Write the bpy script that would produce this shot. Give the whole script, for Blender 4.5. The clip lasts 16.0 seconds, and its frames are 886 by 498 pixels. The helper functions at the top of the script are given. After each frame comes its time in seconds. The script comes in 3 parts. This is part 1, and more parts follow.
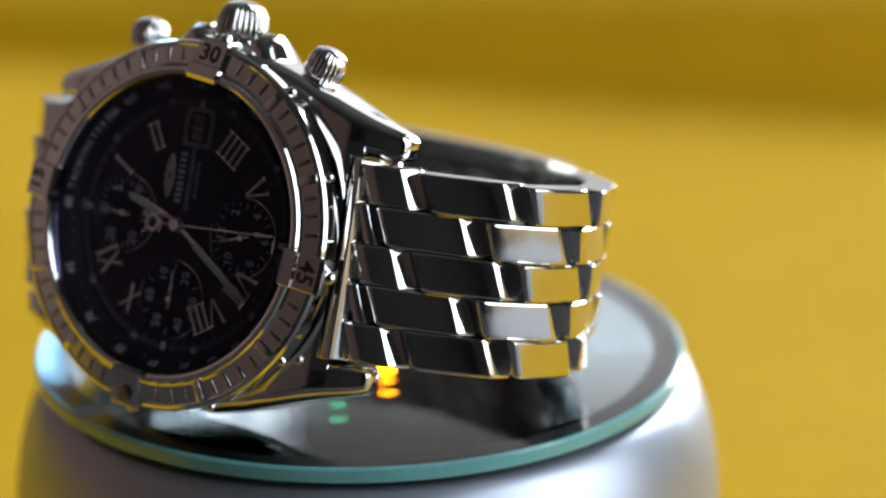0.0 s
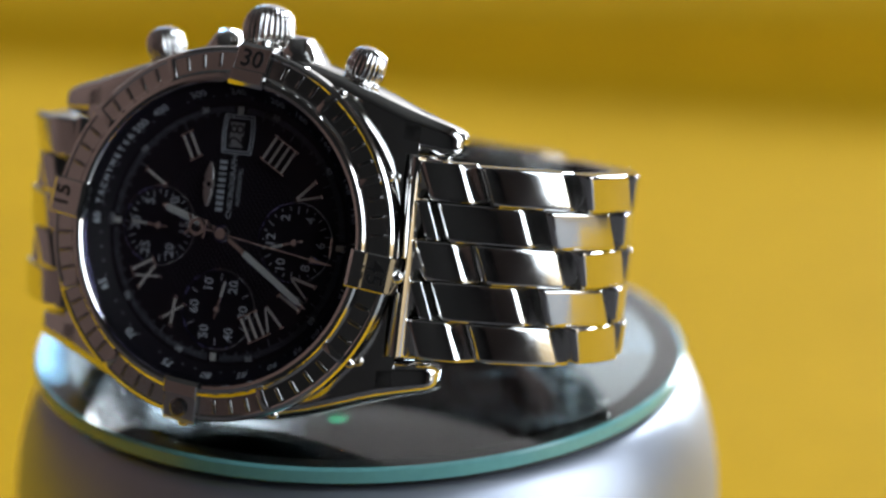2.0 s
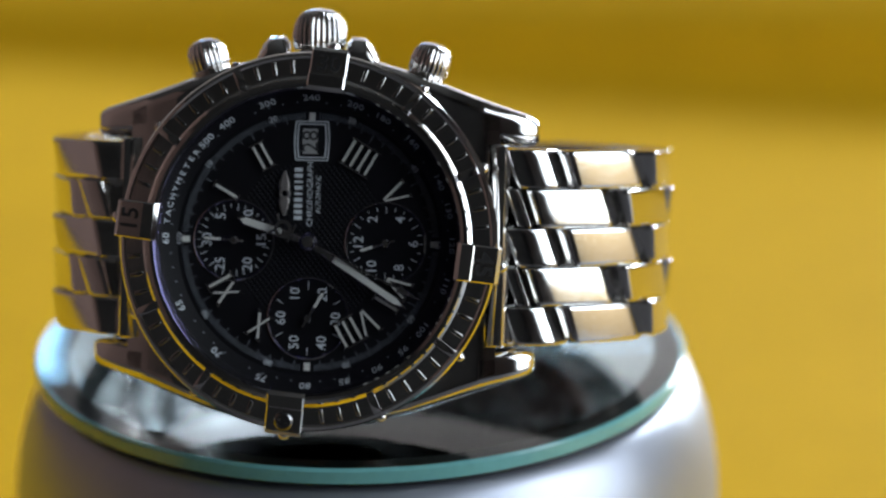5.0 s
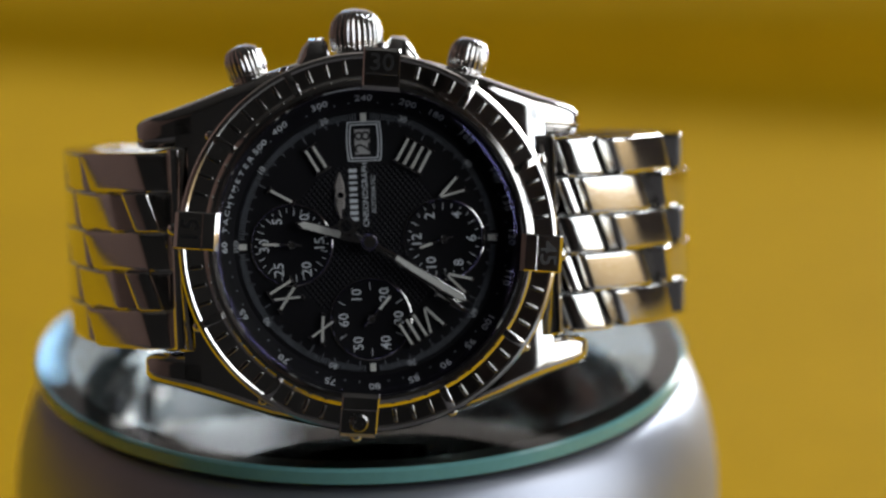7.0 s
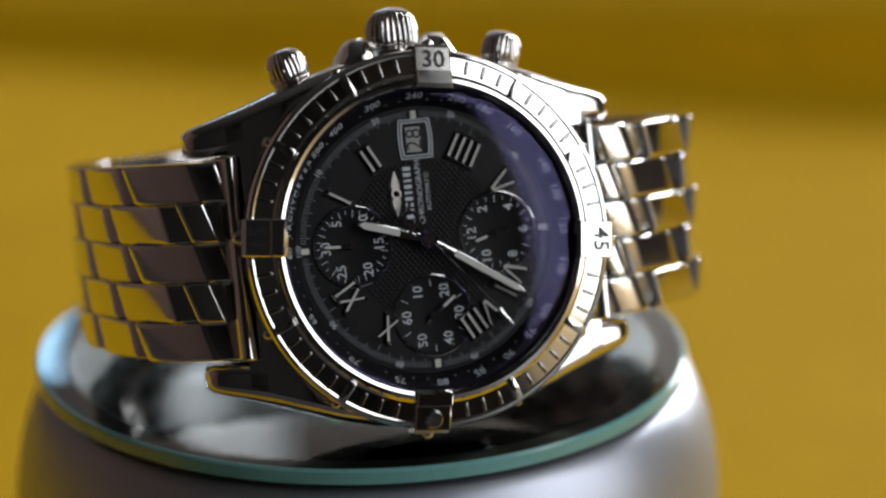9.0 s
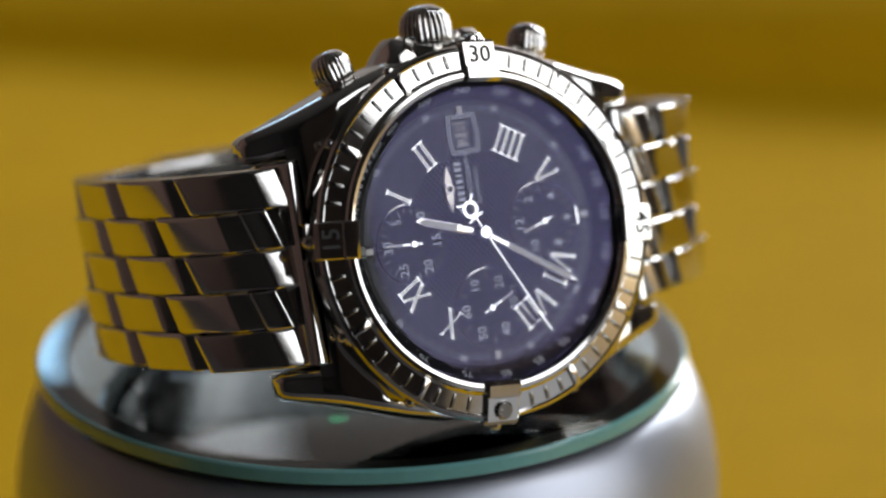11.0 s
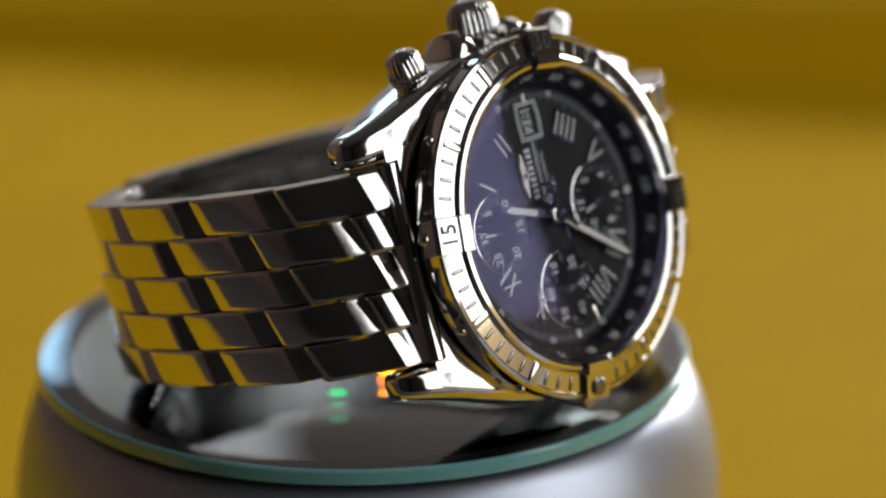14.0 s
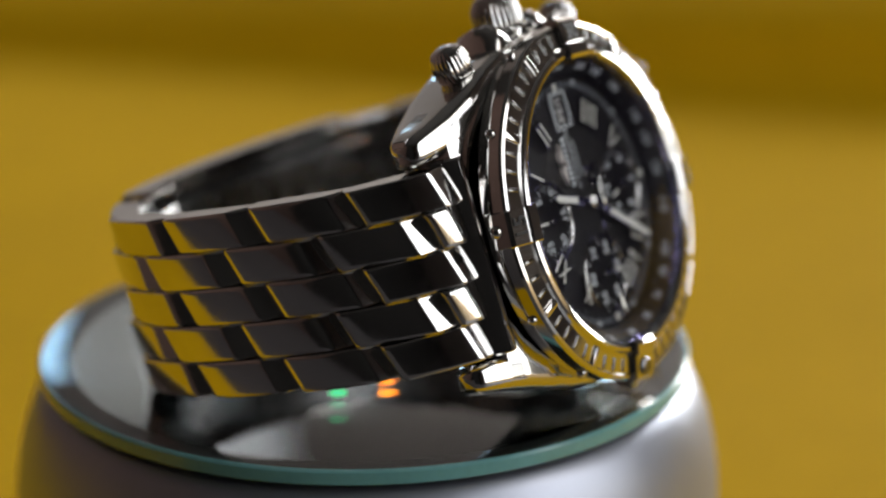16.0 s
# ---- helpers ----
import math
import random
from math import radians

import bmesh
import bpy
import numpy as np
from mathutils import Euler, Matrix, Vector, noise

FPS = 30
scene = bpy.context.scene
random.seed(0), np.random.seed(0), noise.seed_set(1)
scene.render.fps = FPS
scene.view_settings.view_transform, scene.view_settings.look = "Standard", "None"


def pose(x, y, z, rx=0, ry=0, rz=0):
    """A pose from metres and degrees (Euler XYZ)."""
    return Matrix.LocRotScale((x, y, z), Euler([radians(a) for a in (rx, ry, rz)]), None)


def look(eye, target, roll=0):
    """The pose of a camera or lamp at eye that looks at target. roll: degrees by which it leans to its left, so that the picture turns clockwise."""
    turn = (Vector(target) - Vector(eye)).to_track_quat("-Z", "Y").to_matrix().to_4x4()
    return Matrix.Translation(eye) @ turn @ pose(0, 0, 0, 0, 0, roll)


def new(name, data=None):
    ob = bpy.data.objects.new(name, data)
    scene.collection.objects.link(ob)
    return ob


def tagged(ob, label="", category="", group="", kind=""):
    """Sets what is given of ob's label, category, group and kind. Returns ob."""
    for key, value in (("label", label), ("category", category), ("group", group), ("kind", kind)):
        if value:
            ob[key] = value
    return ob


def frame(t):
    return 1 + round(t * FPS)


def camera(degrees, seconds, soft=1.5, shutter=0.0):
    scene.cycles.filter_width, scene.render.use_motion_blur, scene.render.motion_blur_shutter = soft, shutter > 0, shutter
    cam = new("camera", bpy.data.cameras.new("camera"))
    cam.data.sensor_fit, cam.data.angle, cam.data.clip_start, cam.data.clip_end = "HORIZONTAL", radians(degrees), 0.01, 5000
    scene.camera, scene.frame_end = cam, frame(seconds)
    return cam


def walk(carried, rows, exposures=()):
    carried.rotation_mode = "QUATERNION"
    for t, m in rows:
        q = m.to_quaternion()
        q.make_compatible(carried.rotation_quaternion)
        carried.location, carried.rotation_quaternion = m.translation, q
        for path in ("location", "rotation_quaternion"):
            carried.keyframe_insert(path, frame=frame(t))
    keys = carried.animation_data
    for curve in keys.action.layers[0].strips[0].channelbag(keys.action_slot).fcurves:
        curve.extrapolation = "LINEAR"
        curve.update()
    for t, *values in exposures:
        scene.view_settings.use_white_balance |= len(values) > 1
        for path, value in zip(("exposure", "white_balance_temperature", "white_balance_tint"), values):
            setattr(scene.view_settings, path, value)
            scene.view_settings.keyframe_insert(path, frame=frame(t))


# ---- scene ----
MM = 0.001

# ---- camera: on a stand, still ----
cam = camera(19.0, 16.0, soft=2.4)
EYE = Vector((0.008829, -0.278630, 0.104085))
CAM_POSE = look(EYE, EYE + Vector((0.0, 0.94799, -0.31830)), -0.48)
cam.data.dof.use_dof = True
cam.data.dof.focus_distance = 0.260
cam.data.dof.aperture_fstop = 11.6
walk(cam, [(0, CAM_POSE), (16, CAM_POSE)], exposures=[(0, 0.38, 6250, 7), (4.2, 0.35, 6250, 7), (6.5, 0.1, 6450, 9), (7, -0.24, 6850, 10), (9, -0.32, 7000, 11), (12, -0.44, 7050, 11), (16, -0.4, 7150, 12)])

# turn of the platter, degrees at seconds
TURN = [(0, -40.28), (0.5, -37.59), (1, -34.75), (1.5, -31.85), (2, -29.28), (2.5, -26.55), (3, -23.90), (3.5, -20.76), (4, -17.82), (4.2, -16.49), (6.3, -4.20), (6.5, -2.97), (7, 0.00), (7.5, 2.77), (8, 5.60), (8.5, 8.26), (9, 11.47), (9.2, 12.72), (11.3, 24.66), (11.5, 25.98), (12, 28.88), (12.5, 31.79), (13, 34.54), (13.5, 37.61), (14, 40.89), (14.5, 43.91), (15, 46.56), (15.5, 49.65), (16, 52.65)]
# the watch on the platter: place of the dial's centre, then yaw, lean, twist
WATCH_AT = (1.373, -28.733, 20.960)
WATCH_YAW, WATCH_LEAN, WATCH_TWIST = 6.992, -18.314, 0.376
BEZEL_TURN = 6.0

# ---- light: overcast sky through the room's windows ----
world = bpy.data.worlds.new("sky")
scene.world = world
world.use_nodes = True
sky = world.node_tree.nodes.new("ShaderNodeTexSky")
sky.sky_type, sky.sun_disc = "NISHITA", False
sky.sun_elevation, sky.sun_rotation = radians(40), radians(100)
world.node_tree.nodes["Background"].inputs[1].default_value = 0.1
world.node_tree.links.new(sky.outputs[0], world.node_tree.nodes["Background"].inputs[0])


def window_light(name, at, toward, wide, high, watts, colour):
    data = bpy.data.lights.new(name, "AREA")
    data.shape, data.size, data.size_y, data.energy, data.color = "RECTANGLE", wide, high, watts, colour
    ob = new(name, data)
    ob.matrix_world = look(at, toward)
    return ob


window_light("window_light", (0.985, -0.485, 0.69), (0, -0.485, 0.69), 1.01, 1.29, 12.3, (0.86, 0.92, 1.0))
window_light("window_light", (0.985, 1.28, 0.52), (0, 1.28, 0.52), 0.7, 1.16, 52, (0.88, 0.94, 1.0))
window_light("window_light", (-0.215, 1.77, 0.83), (-0.215, 0, 0.83), 0.12, 0.56, 0.7, (0.86, 0.93, 1.0))
window_light("window_light", (-0.48, 1.77, 0.61), (-0.48, 0, 0.61), 0.16, 0.26, 1.1, (0.36, 0.68, 1.0))


# ---- materials ----
def material(name, base, rough=0.5, metal=0.0, noise_scale=0.0, amount=0.0, bump=0.0, bump_scale=0.0, rough_amount=0.0, stretch=(1, 1, 1), fine=0.0, coat=0.0):
    """A Principled material whose colour, gloss and relief vary at two scales."""
    m = bpy.data.materials.new(name)
    m.use_nodes = True
    n, l = m.node_tree.nodes, m.node_tree.links
    p = n["Principled BSDF"]
    p.inputs["Base Color"].default_value = (*base, 1)
    p.inputs["Roughness"].default_value, p.inputs["Metallic"].default_value = rough, metal
    p.inputs["Coat Weight"].default_value = coat
    co = n.new("ShaderNodeTexCoord")
    mp = n.new("ShaderNodeMapping")
    mp.inputs["Scale"].default_value = stretch
    l.new(co.outputs["Object"], mp.inputs["Vector"])
    if noise_scale:
        a = n.new("ShaderNodeTexNoise")
        a.inputs["Scale"].default_value, a.inputs["Detail"].default_value = noise_scale, 6
        l.new(mp.outputs[0], a.inputs["Vector"])
        b = n.new("ShaderNodeTexNoise")
        b.inputs["Scale"].default_value, b.inputs["Detail"].default_value = noise_scale * 9, 3
        l.new(mp.outputs[0], b.inputs["Vector"])
        mix = n.new("ShaderNodeMix")
        mix.data_type = "FLOAT"
        mix.inputs[0].default_value = 0.35
        l.new(a.outputs[0], mix.inputs[2])
        l.new(b.outputs[0], mix.inputs[3])
        if amount:
            r = n.new("ShaderNodeMapRange")
            r.inputs[1].default_value, r.inputs[2].default_value = 0.3, 0.7
            r.inputs[3].default_value, r.inputs[4].default_value = 1 - amount, 1 + amount
            l.new(mix.outputs[0], r.inputs[0])
            v = n.new("ShaderNodeVectorMath")
            v.operation = "SCALE"
            v.inputs[0].default_value = base
            l.new(r.outputs[0], v.inputs["Scale"])
            l.new(v.outputs[0], p.inputs["Base Color"])
        if rough_amount:
            r = n.new("ShaderNodeMapRange")
            r.inputs[1].default_value, r.inputs[2].default_value = 0.35, 0.7
            r.inputs[3].default_value, r.inputs[4].default_value = rough, rough + rough_amount
            l.new(mix.outputs[0], r.inputs[0])
            l.new(r.outputs[0], p.inputs["Roughness"])
    if bump:
        c = n.new("ShaderNodeTexNoise")
        c.inputs["Scale"].default_value, c.inputs["Detail"].default_value = bump_scale, 4
        l.new(mp.outputs[0], c.inputs["Vector"])
        bp = n.new("ShaderNodeBump")
        bp.inputs["Strength"].default_value, bp.inputs["Distance"].default_value = bump, 0.0002
        l.new(c.outputs[0], bp.inputs["Height"])
        l.new(bp.outputs[0], p.inputs["Normal"])
    return m


STEEL = material("polished_steel", (0.74, 0.73, 0.71), 0.035, 1.0, 220, 0.03, rough_amount=0.07)
LINK_STEEL = material("link_steel", (0.74, 0.73, 0.71), 0.05, 1.0, 260, 0.04, rough_amount=0.12, bump=0.03, bump_scale=180)
SATIN = material("satin_steel", (0.26, 0.26, 0.26), 0.2, 1.0, 300, 0.08, rough_amount=0.15)
# core steel coloured darker than the links so its mirror image stays dim
CORE = material("dark_core_steel", (0.15, 0.15, 0.15), 0.25, 1.0, 300, 0.1)
EMBLEM = material("bright_satin_steel", (0.72, 0.68, 0.64), 0.42, 1.0, 600, 0.12)
MARK = material("burnished_slot", (0.3, 0.3, 0.29), 0.16, 1.0, 400, 0.1)
ENGRAVED = material("engraved_black", (0.015, 0.015, 0.015), 0.4, 0.0, 500, 0.2)
DIAL = material("dial_black", (0.006, 0.006, 0.007), 0.4, 0.0, 300, 0.2)
DIAL.node_tree.nodes["Principled BSDF"].inputs["Specular IOR Level"].default_value = 0.25
SUBDIAL = material("subdial_black", (0.006, 0.006, 0.007), 0.4, 0.0, 300, 0.2)
SUBDIAL.node_tree.nodes["Principled BSDF"].inputs["Specular IOR Level"].default_value = 0.15
LUME = material("lume_white", (0.75, 0.76, 0.7), 0.6, 0.0, 900, 0.06)
PRINT = material("printed_white", (0.7, 0.75, 0.78), 0.6, 0.0, 900, 0.05)
PRINT_DIM = material("printed_grey", (0.24, 0.27, 0.3), 0.6, 0.0, 900, 0.05)
DATE_DISC = material("date_disc", (0.42, 0.42, 0.41), 0.5, 0.0, 500, 0.05)
SILVER_PAINT = material("silver_paint", (0.4, 0.43, 0.5), 0.36, 0.78, 90, 0.04, bump=0.05, bump_scale=4000, rough_amount=0.06)
BLACK_RUBBER = material("black_rubber", (0.012, 0.012, 0.012), 0.45, 0.0, 300, 0.2)
SILVERING = material("silvering", (0.55, 0.6, 0.64), 0.02, 1.0, 60, 0.03)
CLOTH = material("yellow_cloth", (0.78, 0.455, 0.007), 0.8, 0.0, 9, 0.1, bump=0.25, bump_scale=700)
CLOTH.node_tree.nodes["Principled BSDF"].inputs["Specular IOR Level"].default_value = 0.13
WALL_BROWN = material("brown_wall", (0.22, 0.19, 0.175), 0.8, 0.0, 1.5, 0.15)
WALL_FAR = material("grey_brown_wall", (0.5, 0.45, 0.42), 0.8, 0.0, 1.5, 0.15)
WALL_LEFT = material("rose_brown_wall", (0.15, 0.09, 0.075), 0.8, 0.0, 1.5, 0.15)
# near-black colour of south wall and floor stands in for their shade
ROOM_SHADE = material("shade_black", (0.022, 0.02, 0.019), 0.8, 0.0, 1.5, 0.2)
# ceiling grey taken almost to black: the colour carries its shade
CEILING = material("shade_dark_ceiling", (0.05, 0.047, 0.045), 0.8, 0.0, 1.5, 0.1)
TABLE = material("grey_table", (0.1, 0.095, 0.1), 0.5, 0.0, 14, 0.1)
FRAME_PAINT = material("window_paint", (0.6, 0.6, 0.58), 0.5, 0.0, 20, 0.05)


def guilloche():
    """Black dial with a pressed check pattern of fine arcs at its middle."""
    m = DIAL.copy()
    m.name = "dial_guilloche"
    n, l = m.node_tree.nodes, m.node_tree.links
    p = n["Principled BSDF"]
    co = n.new("ShaderNodeTexCoord")
    waves = []
    for lean in (38, -38):
        mp = n.new("ShaderNodeMapping")
        mp.inputs["Rotation"].default_value = (0, radians(lean), 0)
        l.new(co.outputs["Object"], mp.inputs["Vector"])
        ck = n.new("ShaderNodeTexWave")
        ck.bands_direction = "X"
        ck.inputs["Scale"].default_value, ck.inputs["Distortion"].default_value = 720, 0
        l.new(mp.outputs[0], ck.inputs["Vector"])
        waves.append(ck)
    both = n.new("ShaderNodeMath")
    both.operation = "MULTIPLY"
    l.new(waves[0].outputs["Fac"], both.inputs[0])
    l.new(waves[1].outputs["Fac"], both.inputs[1])
    bp = n.new("ShaderNodeBump")
    bp.inputs["Strength"].default_value, bp.inputs["Distance"].default_value = 0.7, 0.00012
    l.new(both.outputs[0], bp.inputs["Height"])
    l.new(bp.outputs[0], p.inputs["Normal"])
    p.inputs["Roughness"].default_value = 0.35
    return m


GUILLOCHE = guilloche()


def glass(name, tint, ior, rough=0.0):
    m = bpy.data.materials.new(name)
    m.use_nodes = True
    p = m.node_tree.nodes["Principled BSDF"]
    p.inputs["Base Color"].default_value = (*tint, 1)
    p.inputs["Transmission Weight"].default_value, p.inputs["IOR"].default_value, p.inputs["Roughness"].default_value = 1.0, ior, rough
    return m


MIRROR_GLASS = glass("mirror_glass", (0.9, 0.98, 0.97), 1.5)
GROUND_EDGE = material("ground_glass_edge", (0.16, 0.42, 0.42), 0.18, 0.0, 120, 0.12, coat=0.6, rough_amount=0.1)


def crystal_material():
    """A coated sapphire pane: clear, with a faint violet sheen by Fresnel."""
    m = bpy.data.materials.new("coated_sapphire")
    m.use_nodes = True
    n, l = m.node_tree.nodes, m.node_tree.links
    n.remove(n["Principled BSDF"])
    clear, sheen, mix, fr = (n.new(k) for k in ("ShaderNodeBsdfTransparent", "ShaderNodeBsdfGlossy", "ShaderNodeMixShader", "ShaderNodeFresnel"))
    clear.inputs[0].default_value = (0.97, 0.97, 0.97, 1)
    sheen.inputs[0].default_value = (0.55, 0.52, 1.0, 1)
    sheen.inputs["Roughness"].default_value = 0.0
    fr.inputs[0].default_value = 1.48
    l.new(fr.outputs[0], mix.inputs[0])
    l.new(clear.outputs[0], mix.inputs[1])
    l.new(sheen.outputs[0], mix.inputs[2])
    l.new(mix.outputs[0], n["Material Output"].inputs[0])
    return m


CRYSTAL = crystal_material()
CLEAR = bpy.data.materials.new("clear_sapphire")
CLEAR.use_nodes = True
CLEAR.node_tree.links.new(CLEAR.node_tree.nodes.new("ShaderNodeBsdfTransparent").outputs[0], CLEAR.node_tree.nodes["Material Output"].inputs[0])


def glow(name, colour, strength):
    m = bpy.data.materials.new(name)
    m.use_nodes = True
    p = m.node_tree.nodes["Principled BSDF"]
    p.inputs["Base Color"].default_value = (*colour, 1)
    p.inputs["Emission Color"].default_value, p.inputs["Emission Strength"].default_value = (*colour, 1), strength
    return m


# ---- mesh helpers (millimetres in, metres out) ----
def link_mesh(name, bm, mat, smooth=True, angle=35):
    bm.normal_update()
    for v in bm.verts:
        v.co *= MM
    if smooth:
        for f in bm.faces:
            f.smooth = True
        for e in bm.edges:
            if len(e.link_faces) == 2 and e.calc_face_angle(0) > radians(angle):
                e.smooth = False
    me = bpy.data.meshes.new(name)
    bm.to_mesh(me)
    bm.free()
    me.materials.append(mat)
    return me


def part(name, bm, mat, parent, label="", smooth=True, angle=35):
    ob = new(name, link_mesh(name, bm, mat, smooth, angle))
    ob.parent = parent
    return tagged(ob, label)


def thing(name, label, category, group="", kind=""):
    return tagged(new(name), label, category, group, kind)


def box(bm, at, size, bevel=0.0, turn=None, segments=2):
    """A bevelled box of that size about the point, turned by a matrix about it."""
    m = Matrix.Translation(at) @ (turn.to_4x4() if turn else Matrix()) @ Matrix.Diagonal((*size, 1))
    made = bmesh.ops.create_cube(bm, size=1, matrix=m)["verts"]
    if bevel:
        edges = list({e for v in made for e in v.link_edges})
        bmesh.ops.bevel(bm, geom=edges, offset=bevel, segments=segments, affect="EDGES", profile=0.5)
    return bm


def revolve(bm, profile, steps, axis="Y", closed=False, m=None, wobble=None):
    """Turns (radius, height) pairs about the axis. wobble(angle, k) scales the radius."""
    rings = []
    for k, (r, h) in enumerate(profile):
        ring = []
        for i in range(steps):
            a = 2 * math.pi * i / steps
            q = r * (wobble(a, k) if wobble else 1)
            c = Vector((q * math.cos(a), h, q * math.sin(a))) if axis == "Y" else Vector((q * math.cos(a), q * math.sin(a), h))
            ring.append(bm.verts.new(m @ c if m else c))
        rings.append(ring)
    pairs = list(zip(rings, rings[1:])) + ([(rings[-1], rings[0])] if closed else [])
    for a, b in pairs:
        for i in range(steps):
            j = (i + 1) % steps
            bm.faces.new((a[i], a[j], b[j], b[i]))
    if not closed:
        bm.faces.new(rings[0][::-1])
        bm.faces.new(rings[-1])
    bmesh.ops.recalc_face_normals(bm, faces=bm.faces[:])
    return bm


def loft(bm, sections):
    """A closed tube through rings of equally many points."""
    rings = [[bm.verts.new(c) for c in s] for s in sections]
    for a, b in zip(rings, rings[1:]):
        for i in range(len(a)):
            j = (i + 1) % len(a)
            bm.faces.new((a[i], a[j], b[j], b[i]))
    bm.faces.new(rings[0][::-1])
    bm.faces.new(rings[-1])
    bmesh.ops.recalc_face_normals(bm, faces=bm.faces[:])
    return bm


def add_text(bm, words, size, x, z, y, turn, thick=0.04, bold=0.0):
    """Lettering on the dial: its middle at (x, z), its upward side turned clockwise from twelve o'clock by turn degrees."""
    data = bpy.data.curves.new("lettering", "FONT")
    data.body, data.size, data.align_x, data.align_y, data.extrude, data.offset = words, size, "CENTER", "CENTER", thick, bold
    data.resolution_u = 2
    ob = new("lettering", data)
    bpy.context.view_layer.update()
    me = bpy.data.meshes.new_from_object(ob.evaluated_get(bpy.context.evaluated_depsgraph_get()))
    a = radians(turn)
    up = Vector((-math.cos(a), 0, math.sin(a)))
    right = Vector((math.sin(a), 0, math.cos(a)))
    ys = [v.co.y for v in me.vertices]
    mid = (max(ys) + min(ys)) / 2 if ys else 0
    verts = [bm.verts.new(Vector((x, y, z)) + right * v.co.x + up * (v.co.y - mid) + Vector((0, -1, 0)) * v.co.z) for v in me.vertices]
    for p in me.polygons:
        try:
            bm.faces.new([verts[i] for i in p.vertices])
        except ValueError:
            pass
    bpy.data.objects.remove(ob)
    bpy.data.curves.remove(data)
    bpy.data.meshes.remove(me)
    return bm


def dial_dir(a):
    """The direction on the dial at a degrees clockwise from twelve."""
    return Vector((-math.cos(radians(a)), 0, math.sin(radians(a))))


def dial_turn(a):
    """Turns local z to the outward direction and x to the clockwise one at a degrees."""
    return Matrix.Rotation(radians(a - 90), 3, "Y")


# ---- the room ----
def wall(name, at, size, mat, label, holes=()):
    """A wall slab in the plane across its thinnest side, pierced by holes given as (lo, hi) along and (lo, hi) up."""
    bm = bmesh.new()
    thin = min(range(3), key=lambda k: size[k])
    along = 1 if thin == 0 else 0
    a0, a1 = at[along] - size[along] / 2, at[along] + size[along] / 2
    z0, z1 = at[2] - size[2] / 2, at[2] + size[2] / 2
    pieces, start = [], a0
    for (h0, h1), (v0, v1) in sorted(holes):
        pieces += [(start, h0, z0, z1), (h0, h1, z0, v0), (h0, h1, v1, z1)]
        start = h1
    pieces.append((start, a1, z0, z1))
    for p0, p1, q0, q1 in pieces:
        c, s = list(at), list(size)
        c[along], s[along], c[2], s[2] = (p0 + p1) / 2, p1 - p0, (q0 + q1) / 2, q1 - q0
        box(bm, [v * 1000 for v in c], [v * 1000 for v in s])
    ob = new(name, link_mesh(name, bm, mat, False))
    return tagged(ob, label, "wall", kind="structure")


def room():
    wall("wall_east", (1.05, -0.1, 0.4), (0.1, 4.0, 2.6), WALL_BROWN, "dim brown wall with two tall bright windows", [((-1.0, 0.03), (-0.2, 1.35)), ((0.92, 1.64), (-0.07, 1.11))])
    for k, (y, z, wide, high) in enumerate(((-0.485, 0.69, 1.03, 1.32), (1.28, 0.52, 0.72, 1.18))):
        win = tagged(new("window_%d" % (k + 1)), "white painted window frame with one cross bar", "window", kind="structure")
        for name, dy, dz, sy, sz in (("cross_bar", 0, 0.5, wide, 0.03), ("frame", -wide / 2 + 0.015, 0, 0.03, high), ("frame", wide / 2 - 0.015, 0, 0.03, high)):
            part(name, box(bmesh.new(), (968, (y + dy) * 1000, (z + dz) * 1000), (24 if name != "cross_bar" else 20, sy * 1000, sz * 1000), 2), FRAME_PAINT, win, "", False)
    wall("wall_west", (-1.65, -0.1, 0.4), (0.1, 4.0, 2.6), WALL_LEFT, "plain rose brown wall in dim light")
    wall("wall_north", (-0.3, 1.85, 0.4), (2.8, 0.1, 2.6), WALL_FAR, "dim grey-brown wall with two small bright windows", [((-0.57, -0.39), (0.47, 0.75)), ((-0.28, -0.15), (0.54, 1.12))])
    wall("wall_south", (-0.3, -2.05, 0.4), (2.8, 0.1, 2.6), ROOM_SHADE, "wall behind the camera, near-black colour in place of shade")
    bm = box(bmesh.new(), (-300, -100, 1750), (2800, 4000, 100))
    tagged(new("ceiling", link_mesh("ceiling", bm, CEILING, False)), "plain ceiling with its shade put into the dark grey", "ceiling", kind="structure")
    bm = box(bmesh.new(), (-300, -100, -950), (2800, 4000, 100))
    tagged(new("floor", link_mesh("floor", bm, ROOM_SHADE, False)), "floor whose near-black colour stands for shade", "floor", kind="structure")


def table():
    t = thing("table", "plain grey table under a yellow cloth", "table")
    part("tabletop", box(bmesh.new(), (0, 150, -82), (1300, 1000, 30), 4), TABLE, t)
    for x in (-600, 600):
        for y in (-300, 600):
            part("leg", box(bmesh.new(), (x, y, -498), (50, 50, 802), 3), TABLE, t)


